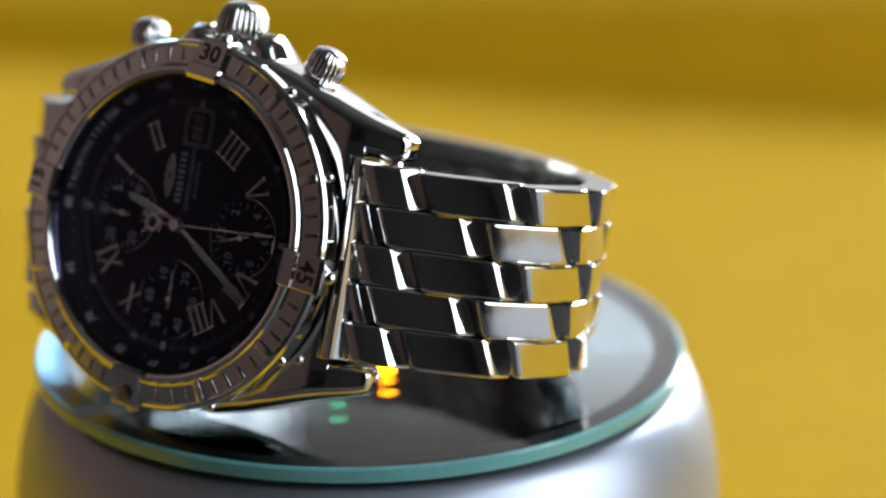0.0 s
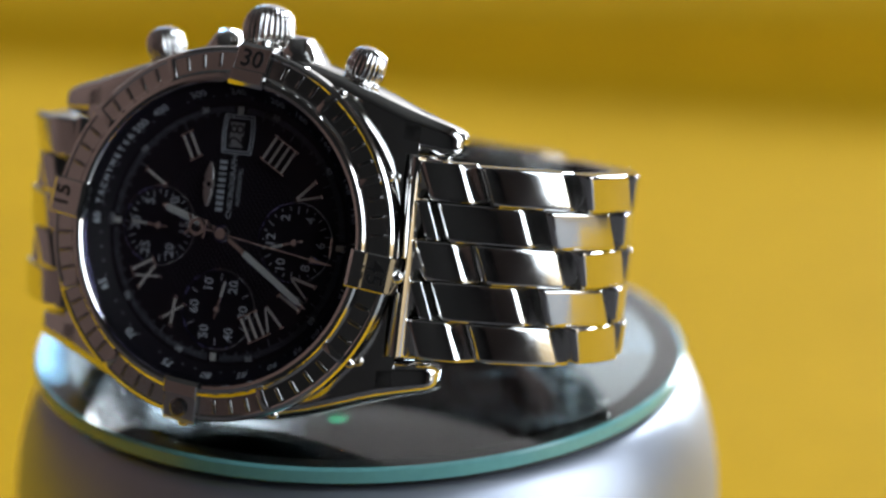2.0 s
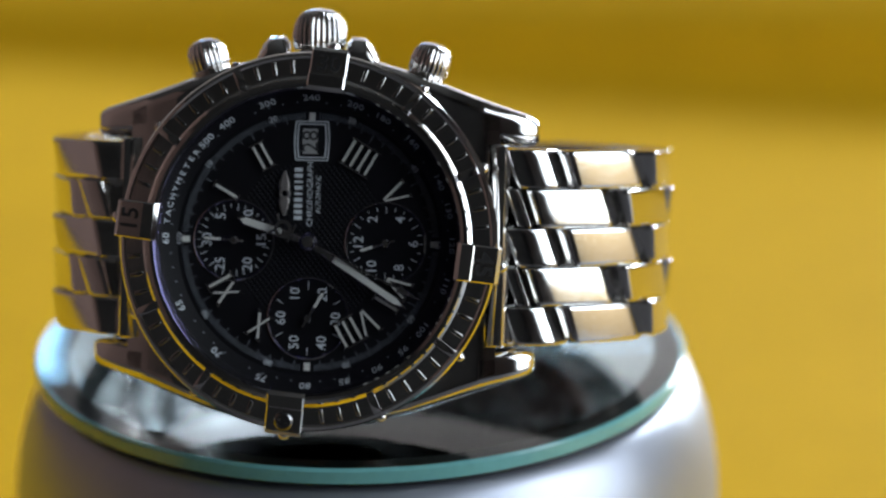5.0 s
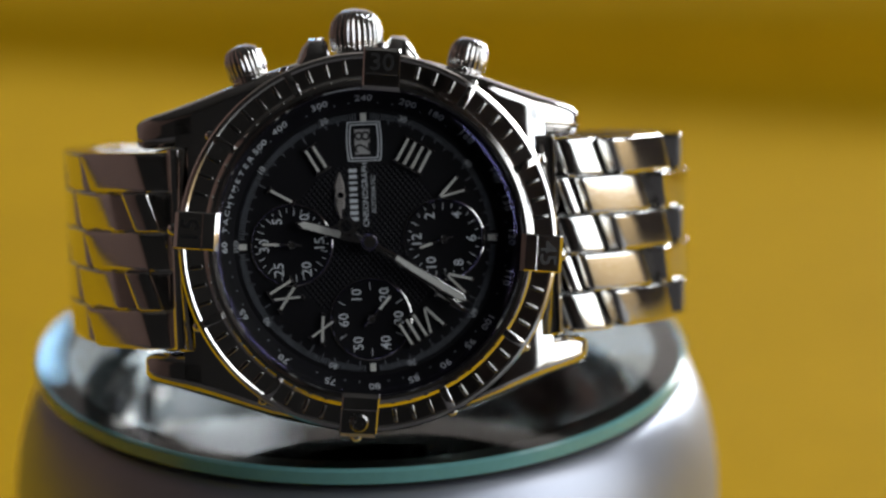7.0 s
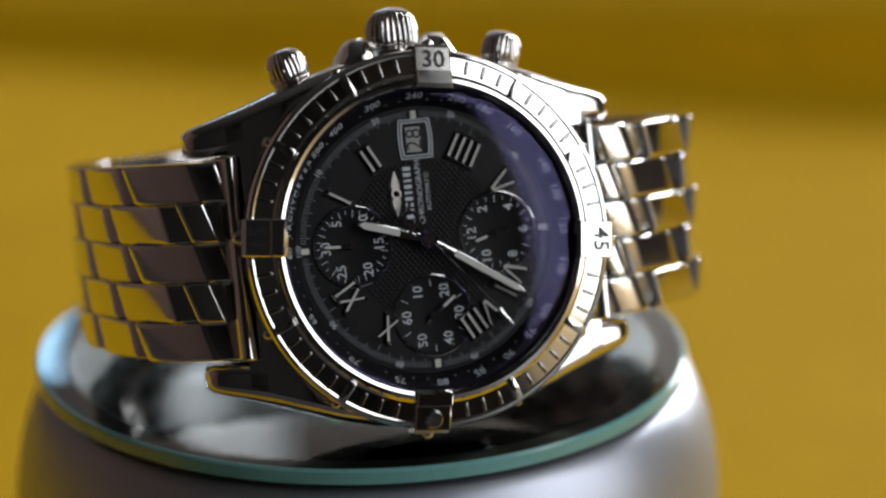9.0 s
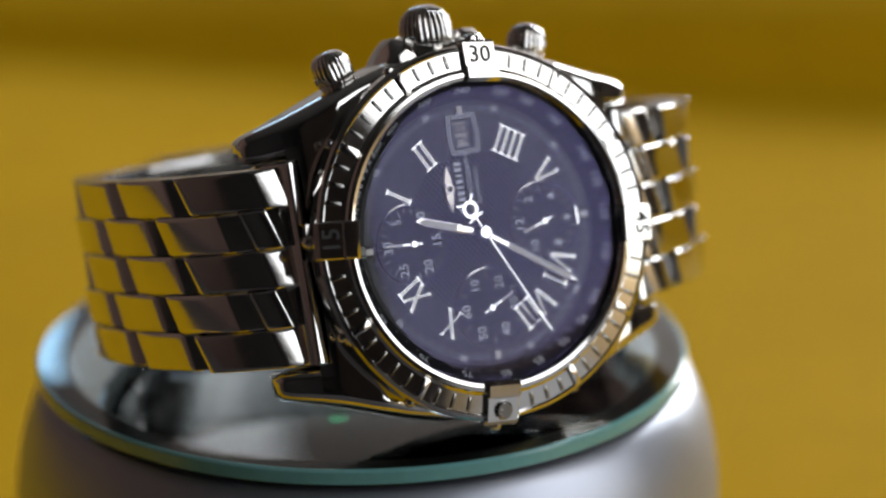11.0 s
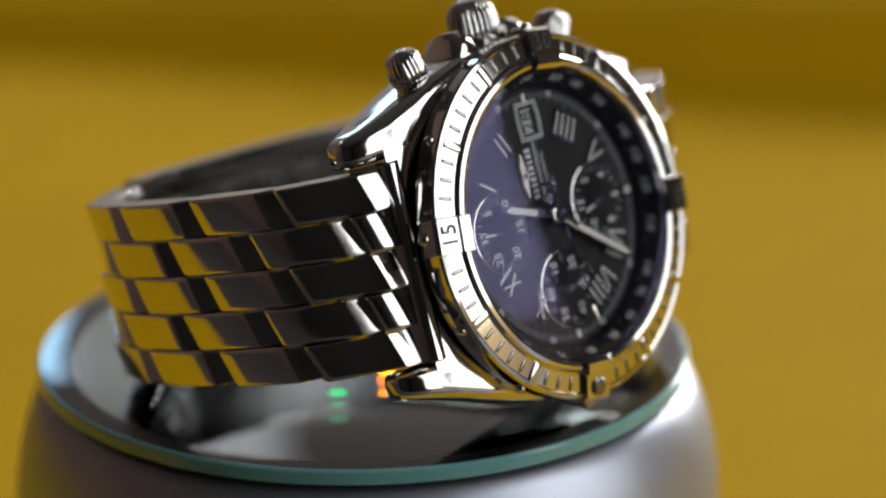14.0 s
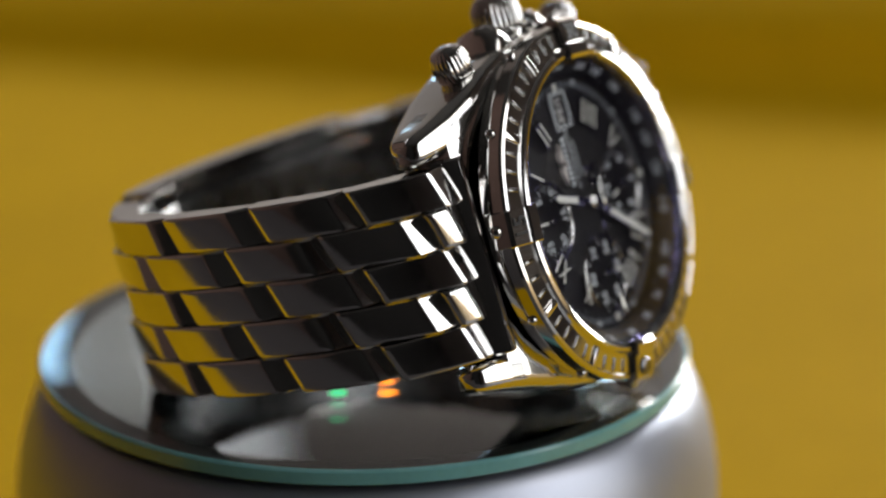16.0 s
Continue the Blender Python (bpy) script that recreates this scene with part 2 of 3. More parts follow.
def cloth():
    """A smooth yellow cloth with one soft step that rises to a slanting far edge."""
    bm = bmesh.new()
    nx, ny = 90, 150
    grid = []
    for j in range(ny):
        row = []
        for i in range(nx):
            u, v = i / (nx - 1), j / (ny - 1)
            x = -560 + 1120 * u
            far = 386 - 0.22 * max(-200, min(x, 200))
            y = -90 + (far + 90) * v
            reach = y - 357 + 0.235 * x + 3 * math.sin(x / 90)
            step = 0.5 + 0.5 * math.tanh(reach / 5)
            z = -64.4 + (13 + 0.05 * max(-80, min(x, 140))) * step + 0.35 * max(0, reach)
            z += 0.8 * noise.noise((x / 130, y / 90, 0.3))
            row.append(bm.verts.new((x, y, z)))
        grid.append(row)
    for a, b in zip(grid, grid[1:]):
        for i in range(nx - 1):
            bm.faces.new((a[i], a[i + 1], b[i + 1], b[i]))
    made = bmesh.ops.extrude_face_region(bm, geom=bm.faces[:])
    for v in made["geom"]:
        if isinstance(v, bmesh.types.BMVert):
            v.co.z -= 1.2
    bmesh.ops.recalc_face_normals(bm, faces=bm.faces[:])
    ob = new("tablecloth", link_mesh("tablecloth", bm, CLOTH, True, 60))
    tagged(ob, "smooth bright yellow cloth with a soft fold on a table", "cloth")


# ---- the turntable ----
PLATTER_X = 0.10
DISC_OFF = Vector((-0.4, -0.3, 0))  # the mirror lies a little off the axis


def turntable():
    t = thing("display_turntable", "silver motorised display turntable with a mirror glass top", "turntable")
    t.location = (PLATTER_X * MM, 0, 0)
    prof = [(33.96, -2.70), (34.97, -2.75), (35.93, -3.10), (36.80, -4.30), (37.56, -6.00), (38.52, -8.50), (39.19, -11.50), (39.63, -15.00), (39.87, -20.00), (39.97, -30.00), (40.15, -52.00), (39.78, -58.00), (38.43, -61.50), (35.55, -62.20), (0.01, -62.20)]
    part("body", revolve(bmesh.new(), [(0.01, -2.7)] + prof, 160, "Z"), SILVER_PAINT, t, "silver painted body with a rounded shoulder")
    part("rubber_seat", revolve(bmesh.new(), [(28.37, -2.69), (34.99, -2.69), (34.99, -2.07), (28.37, -2.07)], 128, "Z", True), BLACK_RUBBER, t, "black rubber seat ring")
    disc = part("mirror_disc", revolve(bmesh.new(), [(0.01, -2.00), (35.75, -2.00), (35.75, -0.30), (32.94, 0.00), (0.01, 0.00)], 160, "Z"), MIRROR_GLASS, t, "bevelled round mirror glass", angle=10)
    part("silvering", revolve(bmesh.new(), [(0.01, -1.97), (32.72, -1.97), (32.72, -1.92), (0.01, -1.92)], 128, "Z"), SILVERING, disc, "silvered back of the mirror")
    # black ring added inside the glass to swallow stray reflections under the bevel
    part("bevel_light_trap", revolve(bmesh.new(), [(32.74, -1.97), (35.65, -1.97), (35.65, -1.90), (32.74, -1.90)], 128, "Z", True), BLACK_RUBBER, disc, "added black ring that stops reflections under the bevel")
    part("edge", revolve(bmesh.new(), [(35.77, -2.02), (36.03, -1.98), (36.22, -1.80), (36.25, -0.55), (36.03, -0.33), (35.77, -0.30)], 160, "Z", True), GROUND_EDGE, disc, "ground sea-green glass edge")
    # indicator lights under the glass
    for name, colour, x, y, power in (("orange_light", (1.0, 0.2, 0.0), 2.41, -8.0, 45), ("green_light", (0.0, 0.85, 0.3), -2.61, -14.82, 1.6)):
        part(name, revolve(bmesh.new(), [(0.01, -1.9), (0.95, -1.9), (0.95, -1.86), (0.8, -1.84), (0.01, -1.84)], 20, "Z", m=Matrix.Translation((x, y, 0))), glow(name, colour, power), t, "lit indicator light under the glass")
    return t, disc


# ---- the watch: x towards six o'clock, y into the dial, z towards three o'clock; millimetres ----
def case_half_width(x):
    return float(np.interp(abs(x), [0, 6, 10, 13, 16, 19, 22, 23], [18.75, 18.3, 17.2, 16.1, 15.0, 14.0, 13.1, 12.8]))


def case_section(x, z0, z1, inset=0.0):
    top = float(np.interp(abs(x), [0, 13, 17, 20, 23], [0.9, 1.0, 1.8, 2.8, 4.2]))
    low = float(np.interp(abs(x), [0, 14, 18, 20, 23], [8.6, 8.6, 8.0, 7.4, 6.4]))
    top, low, z0, z1 = top + inset, low - inset, z0 + inset, z1 - inset
    b = min(1.3, (z1 - z0) * 0.3)
    half = [(0.5, low), (0.12, low - 0.5), (0.02, low - 1.2), (0.0, (top + low) / 2 + 1), (0.0, (top + low) / 2 - 0.6), (0.04, top + b * 1.05), (b * 0.14, top + b * 0.7), (b * 0.34, top + b * 0.38), (b * 0.6, top + b * 0.14), (b, top), (b * 1.3, top)]
    ring = [(z0 + d, y) for d, y in half] + [(z1 - d, y) for d, y in reversed(half)]
    return [Vector((x, y, z)) for z, y in ring]


def watch_case(w):
    bm = bmesh.new()
    loft(bm, [case_section(x, -case_half_width(x), case_half_width(x)) for x in np.linspace(-18.6, 18.6, 49)])
    case = part("case", bm, STEEL, w, "polished steel case with four tapered lugs", angle=50)
    for sx in (-1, 1):
        for sz in (-1, 1):
            secs = []
            for x, inset in ((17.0, 0), (18.6, 0), (19.8, 0), (20.8, 0), (21.6, 0.05), (22.1, 0.2), (22.4, 0.5)):
                a, b = (10.25, case_half_width(x)) if sz > 0 else (-case_half_width(x), -10.25)
                secs.append(case_section(sx * x, a, b, inset))
            part("lug", loft(bmesh.new(), secs), STEEL, case, "tapered polished lug", angle=50)
    part("case_back", revolve(bmesh.new(), [(0.01, 8.5), (17.2, 8.5), (17.0, 9.6), (15.5, 10.4), (0.01, 10.6)], 96), STEEL, w)
    for sx in (-1, 1):
        bm = bmesh.new()
        loft(bm, [[Vector((sx * (4.3 + dx), y, z)) for dx, z in ((-1.5, 17.6), (-1.3, zt - 0.6), (-0.8, zt), (0.5, zt - 0.1), (1.2, zt - 0.9), (2.2, 17.6))] for y, zt in ((1.6, 18.9), (2.0, 19.9), (3.0, 20.7), (5.0, 20.7), (6.6, 20.1), (7.2, 18.9))])
        part("crown_guard", bm, STEEL, w, angle=40)


def fluted(profile, flutes, depth, first, last):
    def wobble(a, k):
        return 1 + depth * (abs(math.sin(a * flutes / 2)) - 0.6) if first <= k <= last else 1
    return revolve(bmesh.new(), profile, flutes * 8, "Z", wobble=wobble)


def crown_and_pushers(w):
    bm = fluted([(1.9, 18.6), (2.2, 19.7), (2.45, 19.8), (2.62, 20.3), (2.68, 21.1), (2.6, 22.0), (2.35, 22.8), (1.85, 23.5), (1.2, 23.9), (0.5, 24.05), (0.01, 24.08)], 26, 0.07, 2, 7)
    bmesh.ops.translate(bm, verts=bm.verts[:], vec=(0, 4.3, -0.45))
    part("crown", bm, STEEL, w, "fluted onion-shaped steel crown", angle=60)
    for sx in (-1, 1):
        bm = fluted([(1.5, -2.5), (1.5, 0.2), (1.75, 0.35), (1.95, 0.9), (2.02, 1.9), (1.9, 2.8), (1.5, 3.5), (0.9, 3.85), (0.01, 3.95)], 22, 0.06, 3, 6)
        bmesh.ops.transform(bm, matrix=Matrix.Translation((sx * 10.75, 4.0, 16.45)) @ Matrix.Rotation(radians(sx * 17), 4, "Y"), verts=bm.verts[:])
        part("pusher", bm, STEEL, w, "fluted rounded steel push button", angle=60)
        bm = revolve(bmesh.new(), [(1.9, -2.4), (1.9, -0.3), (1.75, 0.05), (0.01, 0.05)], 32, "Z")
        bmesh.ops.transform(bm, matrix=Matrix.Translation((sx * 10.75, 4.0, 16.45)) @ Matrix.Rotation(radians(sx * 17), 4, "Y"), verts=bm.verts[:])
        part("pusher_collar", bm, STEEL, w)


def slope_turn(a):
    """Turn of a piece on the bezel's sloping face, a degrees clockwise from three o'clock."""
    return Matrix.Rotation(radians(a), 3, "Y") @ Matrix.Rotation(radians(-10.5), 3, "X")


def round_at(a, r, y):
    return Vector((r * math.sin(radians(a)), y, r * math.cos(radians(a))))


def watch_bezel(w):
    prof = [(15.10, -1.0), (15.10, -2.62), (15.25, -2.85), (15.58, -2.95), (15.97, -2.85), (16.12, -2.6), (16.36, -2.42), (18.14, -2.08), (18.34, -2.18), (18.64, -2.05), (18.82, -1.75), (18.84, -0.6), (18.62, -0.2), (18.34, 0.1), (18.34, 0.92), (15.10, 0.92)]
    bezel = part("bezel", revolve(bmesh.new(), prof, 180, closed=True), STEEL, w, "polished steel rotating bezel", angle=20)
    mark = None
    for k in range(60):
        if min(k % 15, 15 - k % 15) < 2:
            continue
        a = k * 6 + BEZEL_TURN
        if k % 5 == 0:
            bm = box(bmesh.new(), round_at(a, 17.27, -2.26), (0.85, 0.5, 2.05), 0.12, slope_turn(a))
            part("bezel_block", bm, STEEL, bezel)
            bm = bmesh.new()
            bmesh.ops.create_icosphere(bm, subdivisions=3, radius=0.55, matrix=Matrix.Translation(round_at(a, 18.8, -0.75)))
            part("screw", bm, STEEL, bezel)
        elif mark is None:
            bm = box(bmesh.new(), (0, 0, 0), (0.42, 0.26, 1.45), 0.12, segments=3)
            mark = part("minute_mark", bm, MARK, bezel, "dark burnished minute mark", angle=80)
            mark.matrix_local = Matrix.Translation(round_at(a, 17.32, -2.24) * MM) @ slope_turn(a).to_4x4()
        else:
            ob = new("minute_mark", mark.data)
            ob.parent = bezel
            ob.matrix_local = Matrix.Translation(round_at(a, 17.32, -2.24) * MM) @ slope_turn(a).to_4x4()
    for a, words in ((0, "30"), (90, "45"), (180, ""), (270, "15")):
        a += BEZEL_TURN
        t = Matrix.Rotation(radians(a), 4, "Y")
        bm = bmesh.new()
        side = [(14.91, -2.2), (14.91, -3.25), (15.34, -3.5), (16.50, -3.3), (16.60, -2.95), (18.91, -2.5), (19.25, -2.1), (19.35, -0.6), (19.01, 0.2), (17.85, 0.2), (16.31, -2.0)]
        loft(bm, [[t @ Vector((x, y + (0.1 if abs(x) > 1.75 else 0), r - (0.1 if abs(x) > 1.75 else 0))) for r, y in side] for x in (-1.85, -1.72, 1.72, 1.85)])
        tab = part("rider_tab", bm, STEEL, w, "raised polished steel rider on the bezel" + (" marked " + words if words else " with a round pip"), angle=25)
        bm = bmesh.new()
        if words:
            add_text(bm, words, 2.5, 0, 0, 0, 90, 0.06, 0.03)
            bmesh.ops.transform(bm, matrix=t @ Matrix.Translation((0, -2.76, 17.78)) @ Matrix.Rotation(radians(-10.6), 4, "X"), verts=bm.verts[:])
            part("rider_number", bm, ENGRAVED, tab, "black engraved number", False)
        else:
            revolve(bm, [(0.01, -0.45), (0.75, -0.45), (0.95, -0.3), (0.95, 0.2), (0.01, 0.2)], 32)
            bmesh.ops.transform(bm, matrix=t @ Matrix.Translation((0, -2.62, 17.8)) @ Matrix.Rotation(radians(-10.6), 4, "X"), verts=bm.verts[:])
            part("pip", bm, SATIN, tab, "round satin steel pip")
        bm = bmesh.new()
        bmesh.ops.create_icosphere(bm, subdivisions=3, radius=0.7, matrix=t @ Matrix.Translation((0.0, -0.75, 19.25)))
        part("rider_screw", bm, STEEL, tab)


GLYPHS = {"I": 0.84, "V": 1.75, "X": 1.75}


def hour_numeral(a, words, dial, reach=9.75, tall=2.75):
    """An applied Roman numeral, its foot towards the dial's middle."""
    bm, lume = bmesh.new(), bmesh.new()
    wide = sum(GLYPHS[c] for c in words)
    centre, t = dial_dir(a) * reach, dial_turn(a)

    def stroke(u, v, wdt, hgt, lean=0.0, glow_in=True):
        m = t @ Matrix.Rotation(radians(lean), 3, "Y")
        at = centre + t @ Vector((u, 0, v))
        box(bm, at + Vector((0, -0.2, 0)), (wdt, 0.4, hgt), 0.05, m, 1)
        if glow_in:
            box(lume, at + Vector((0, -0.38, 0)), (wdt * 0.5, 0.1, hgt * 0.88), 0, m)
    u = -wide / 2
    for c in words:
        g = GLYPHS[c]
        mid = u + g / 2
        if c == "I":
            stroke(mid, 0, 0.44, tall)
        elif c == "V":
            stroke(mid - 0.42, 0, 0.44, tall, -16)
            stroke(mid + 0.42, 0, 0.34, tall, 16)
        else:
            stroke(mid, 0, 0.44, tall * 1.05, -26)
            stroke(mid, 0, 0.32, tall * 1.05, 26)
        for v in (-tall / 2, tall / 2):
            if c == "I":
                stroke(mid, v, g * 1.02, 0.22, 0, False)
            elif c == "X" or v > 0:
                spread = 0.68 if c == "X" else 0.8
                stroke(mid - spread, v, 0.62, 0.2, 0, False)
                stroke(mid + spread, v, 0.62, 0.2, 0, False)
        u += g
    part("hour_numeral", bm, STEEL, dial, "applied steel Roman numeral " + words, False)
    part("numeral_lume", lume, LUME, dial, "off-white lume inlay", False)


def subdial(cx, cz, words, small, dial):
    bm = revolve(bmesh.new(), [(0.01, 0.02), (4.0, 0.02), (4.0, -0.06), (3.85, -0.09), (3.7, -0.05), (0.01, -0.05)], 72)
    bmesh.ops.translate(bm, verts=bm.verts[:], vec=(cx, 0, cz))
    sub = part("subdial", bm, SUBDIAL, dial, "round black counter dial")
    bm = revolve(bmesh.new(), [(3.98, -0.02), (4.12, -0.14), (4.02, -0.17), (3.9, -0.08)], 96, closed=True)
    bmesh.ops.translate(bm, verts=bm.verts[:], vec=(cx, 0, cz))
    part("subdial_ring", bm, STEEL, dial, "thin bright ring")
    bm = bmesh.new()
    for k, s in enumerate(words):
        d = dial_dir(k * 60) * 2.75
        add_text(bm, s, 1.4, cx + d.x, cz + d.z, -0.1, 0, 0.02, 0.01)
    for k in range(small):
        a = 360 * k / small
        long = 0.5 if k % (small // 6) else 0.3
        if k % (small // 12) == 0 and k % (small // 6):
            long = 0.9
        box(bm, Vector((cx, -0.1, cz)) + dial_dir(a) * (3.65 - long / 2 * 0.8), (0.07, 0.04, long * 0.8), 0, dial_turn(a))
    part("subdial_print", bm, PRINT, dial, "printed white counter scale", False)
    return sub


def watch_dial(w):
    dial = part("dial", revolve(bmesh.new(), [(0.01, 0.6), (14.4, 0.6), (14.4, 0.0), (0.01, 0.0)], 128), DIAL, w, "glossy black dial")
    part("dial_centre", revolve(bmesh.new(), [(0.01, 0.0), (8.0, 0.0), (8.0, -0.03), (0.01, -0.03)], 96), GUILLOCHE, dial, "black pressed check pattern")
    part("flange", revolve(bmesh.new(), [(15.09, -2.0), (14.98, -1.95), (13.5, -0.25), (13.3, 0.0), (13.3, 0.4), (15.09, 0.4)], 128, closed=True), DIAL, dial, "sloping black inner ring")
    # speed scale on the sloping ring
    bm = bmesh.new()

    def ring_text(s, size, a, r, y, tilt):
        one = bmesh.new()
        add_text(one, s, size, 0, 0, 0, 90, 0.02, 0.0)
        m = Matrix.Rotation(radians(a - 90), 4, "Y") @ Matrix.Translation((0, y, r)) @ Matrix.Rotation(radians(tilt), 4, "X")
        me = bpy.data.meshes.new("one")
        one.transform(m)
        one.to_mesh(me)
        one.free()
        bm.from_mesh(me)
        bpy.data.meshes.remove(me)
    for v in (500, 400, 300, 240, 200, 180, 160, 140, 130, 120, 110, 100, 95, 90, 85, 80, 75, 70, 65, 60):
        ring_text(str(v), 1.2, 360 * 60 / v if v > 60 else 0, 14.3, -1.2, 49)
    for k, c in enumerate("TACHYMETER"):
        ring_text(c, 0.95, 7 + 3.35 * k, 14.3, -1.2, 49)
    for k in range(1, 10):
        ring_text(str(k * 10), 0.85, 36 * k, 12.75, -0.04, 0)
    ring_text("100", 0.85, 0, 13.15, -0.04, 0)
    part("tachymeter_scale", bm, PRINT, dial, "printed white speed scale lettering", False)
    bm = bmesh.new()
    for k in range(120):
        a = 3 * k
        if k % 10 == 0:
            continue
        p = dial_dir(a) * 13.9 + Vector((0, -0.75, 0))
        if k % 2 == 0:
            box(bm, p, (0.16, 0.05, 0.16), 0, dial_turn(a))
    part("tachymeter_dots", bm, PRINT_DIM, dial, "small grey dots", False)
    bm = bmesh.new()
    for k in range(300):
        a = 1.2 * k
        if k % 75 < 3 or k % 75 > 72:
            continue
        long = 1.35 if k % 25 == 0 else (0.95 if k % 5 == 0 else 0.6)
        box(bm, dial_dir(a) * (12.5 - long / 2 + 0.35) + Vector((0, -0.02, 0)), (0.06, 0.04, long), 0, dial_turn(a))
    part("minute_track", bm, PRINT_DIM, dial, "fine printed minute track", False)
    for a in (0, 90, 180, 270):
        part("lume_square", box(bmesh.new(), dial_dir(a) * 12.45 + Vector((0, -0.08, 0)), (0.6, 0.16, 0.8), 0.03, dial_turn(a), 1), LUME, dial, "small white lume square", False)
    for a, words in ((30, "I"), (60, "II"), (120, "IIII"), (150, "V"), (210, "VII"), (240, "VIII"), (300, "X"), (330, "XI")):
        hour_numeral(a, words, dial)
    part("numeral_foot", box(bmesh.new(), dial_dir(180) * 11.55 + Vector((0, -0.15, 0)), (1.9, 0.3, 0.3), 0.04, dial_turn(180), 1), STEEL, dial, "", False)
    subdial(-7.6, 0, ("30", "5", "10", "15", "20", "25"), 30, dial)
    subdial(7.6, 0, ("12", "2", "4", "6", "8", "10"), 24, dial)
    subdial(0, -7.65, ("60", "10", "20", "30", "40", "50"), 12, dial)
    # date window: barrel frame of two fine lines, dark disc, numerals
    bm = bmesh.new()

    def barrel(sx, sz, y, bulge):
        pts = []
        for k in range(9):
            v = -1 + k / 4
            pts.append((sx * (1 + bulge * (1 - v * v)), sz * v))
        pts += [(-x, z) for x, z in reversed(pts)]
        return [Vector((x, y, 10.05 + z)) for x, z in pts]
    for sx, sz, thick in ((1.62, 1.98, 0.11), (1.36, 1.72, 0.12)):
        a, b = barrel(sx, sz, -0.12, 0.1), barrel(sx - thick, sz - thick, -0.12, 0.1)
        c, d = barrel(sx - thick, sz - thick, 0.02, 0.1), barrel(sx, sz, 0.02, 0.1)
        rings = [[bm.verts.new(p) for p in ring] for ring in (a, b, c, d)]
        for r0, r1 in zip(rings, rings[1:] + rings[:1]):
            for i in range(len(r0)):
                j = (i + 1) % len(r0)
                bm.faces.new((r0[i], r0[j], r1[j], r1[i]))
    bmesh.ops.recalc_face_normals(bm, faces=bm.faces[:])
    part("date_frame", bm, PRINT, dial, "double white-lined date frame", False)
    # disc narrow and off centre: the black dial beside it stands for shadow
    part("date_disc", box(bmesh.new(), (-0.18, -0.02, 10.0), (1.5, 0.05, 2.5)), DATE_DISC, dial, "pale grey date disc", False)
    part("date_number", add_text(bmesh.new(), "28", 2.3, -0.18, 10.0, -0.06, 0, 0.015, 0.0), ENGRAVED, dial, "black date number", False)
    # lettering: the maker's line is a row of plain short bars
    bm = bmesh.new()
    for k in range(9):
        box(bm, (-1.25, -0.06, 4.75 + (k - 4) * 0.6), (0.8, 0.05, 0.24 if k in (4, 6) else 0.38))
    part("maker_bars", bm, PRINT, dial, "plain white bars in the maker's place", False)
    bm = bmesh.new()
    add_text(bm, "CHRONOGRAPH", 0.84, -0.1, 4.75, -0.06, 0, 0.015)
    add_text(bm, "AUTOMATIC", 0.66, 0.75, 4.75, -0.06, 0, 0.015)
    part("dial_lettering", bm, PRINT, dial, "printed white lettering", False)
    # emblem: a plain pair of wings on a ring
    bm = bmesh.new()
    for s in (-1, 1):
        loft(bm, [[Vector((-2.6 - dx, y, 4.75 + s * z)) for dx, y in ((-wd, -0.05), (-wd * 0.6, -0.3), (wd * 0.8, -0.3), (wd * 1.3, -0.05))] for z, wd in ((0.3, 0.4), (0.8, 0.5), (1.3, 0.4), (1.75, 0.26), (2.1, 0.14), (2.25, 0.05))])
        for z, wd in ((0.75, 0.95), (1.05, 0.85), (1.35, 0.65), (1.65, 0.45)):
            box(bm, (-2.65, -0.31, 4.75 + s * z), (wd, 0.06, 0.12), 0.02)
    revolve(bm, [(0.28, -0.05), (0.33, -0.4), (0.52, -0.4), (0.57, -0.05)], 32, closed=True, m=Matrix.Translation((-2.6, 0, 4.75)))
    part("emblem", bm, EMBLEM, dial, "small applied steel wing emblem", False)


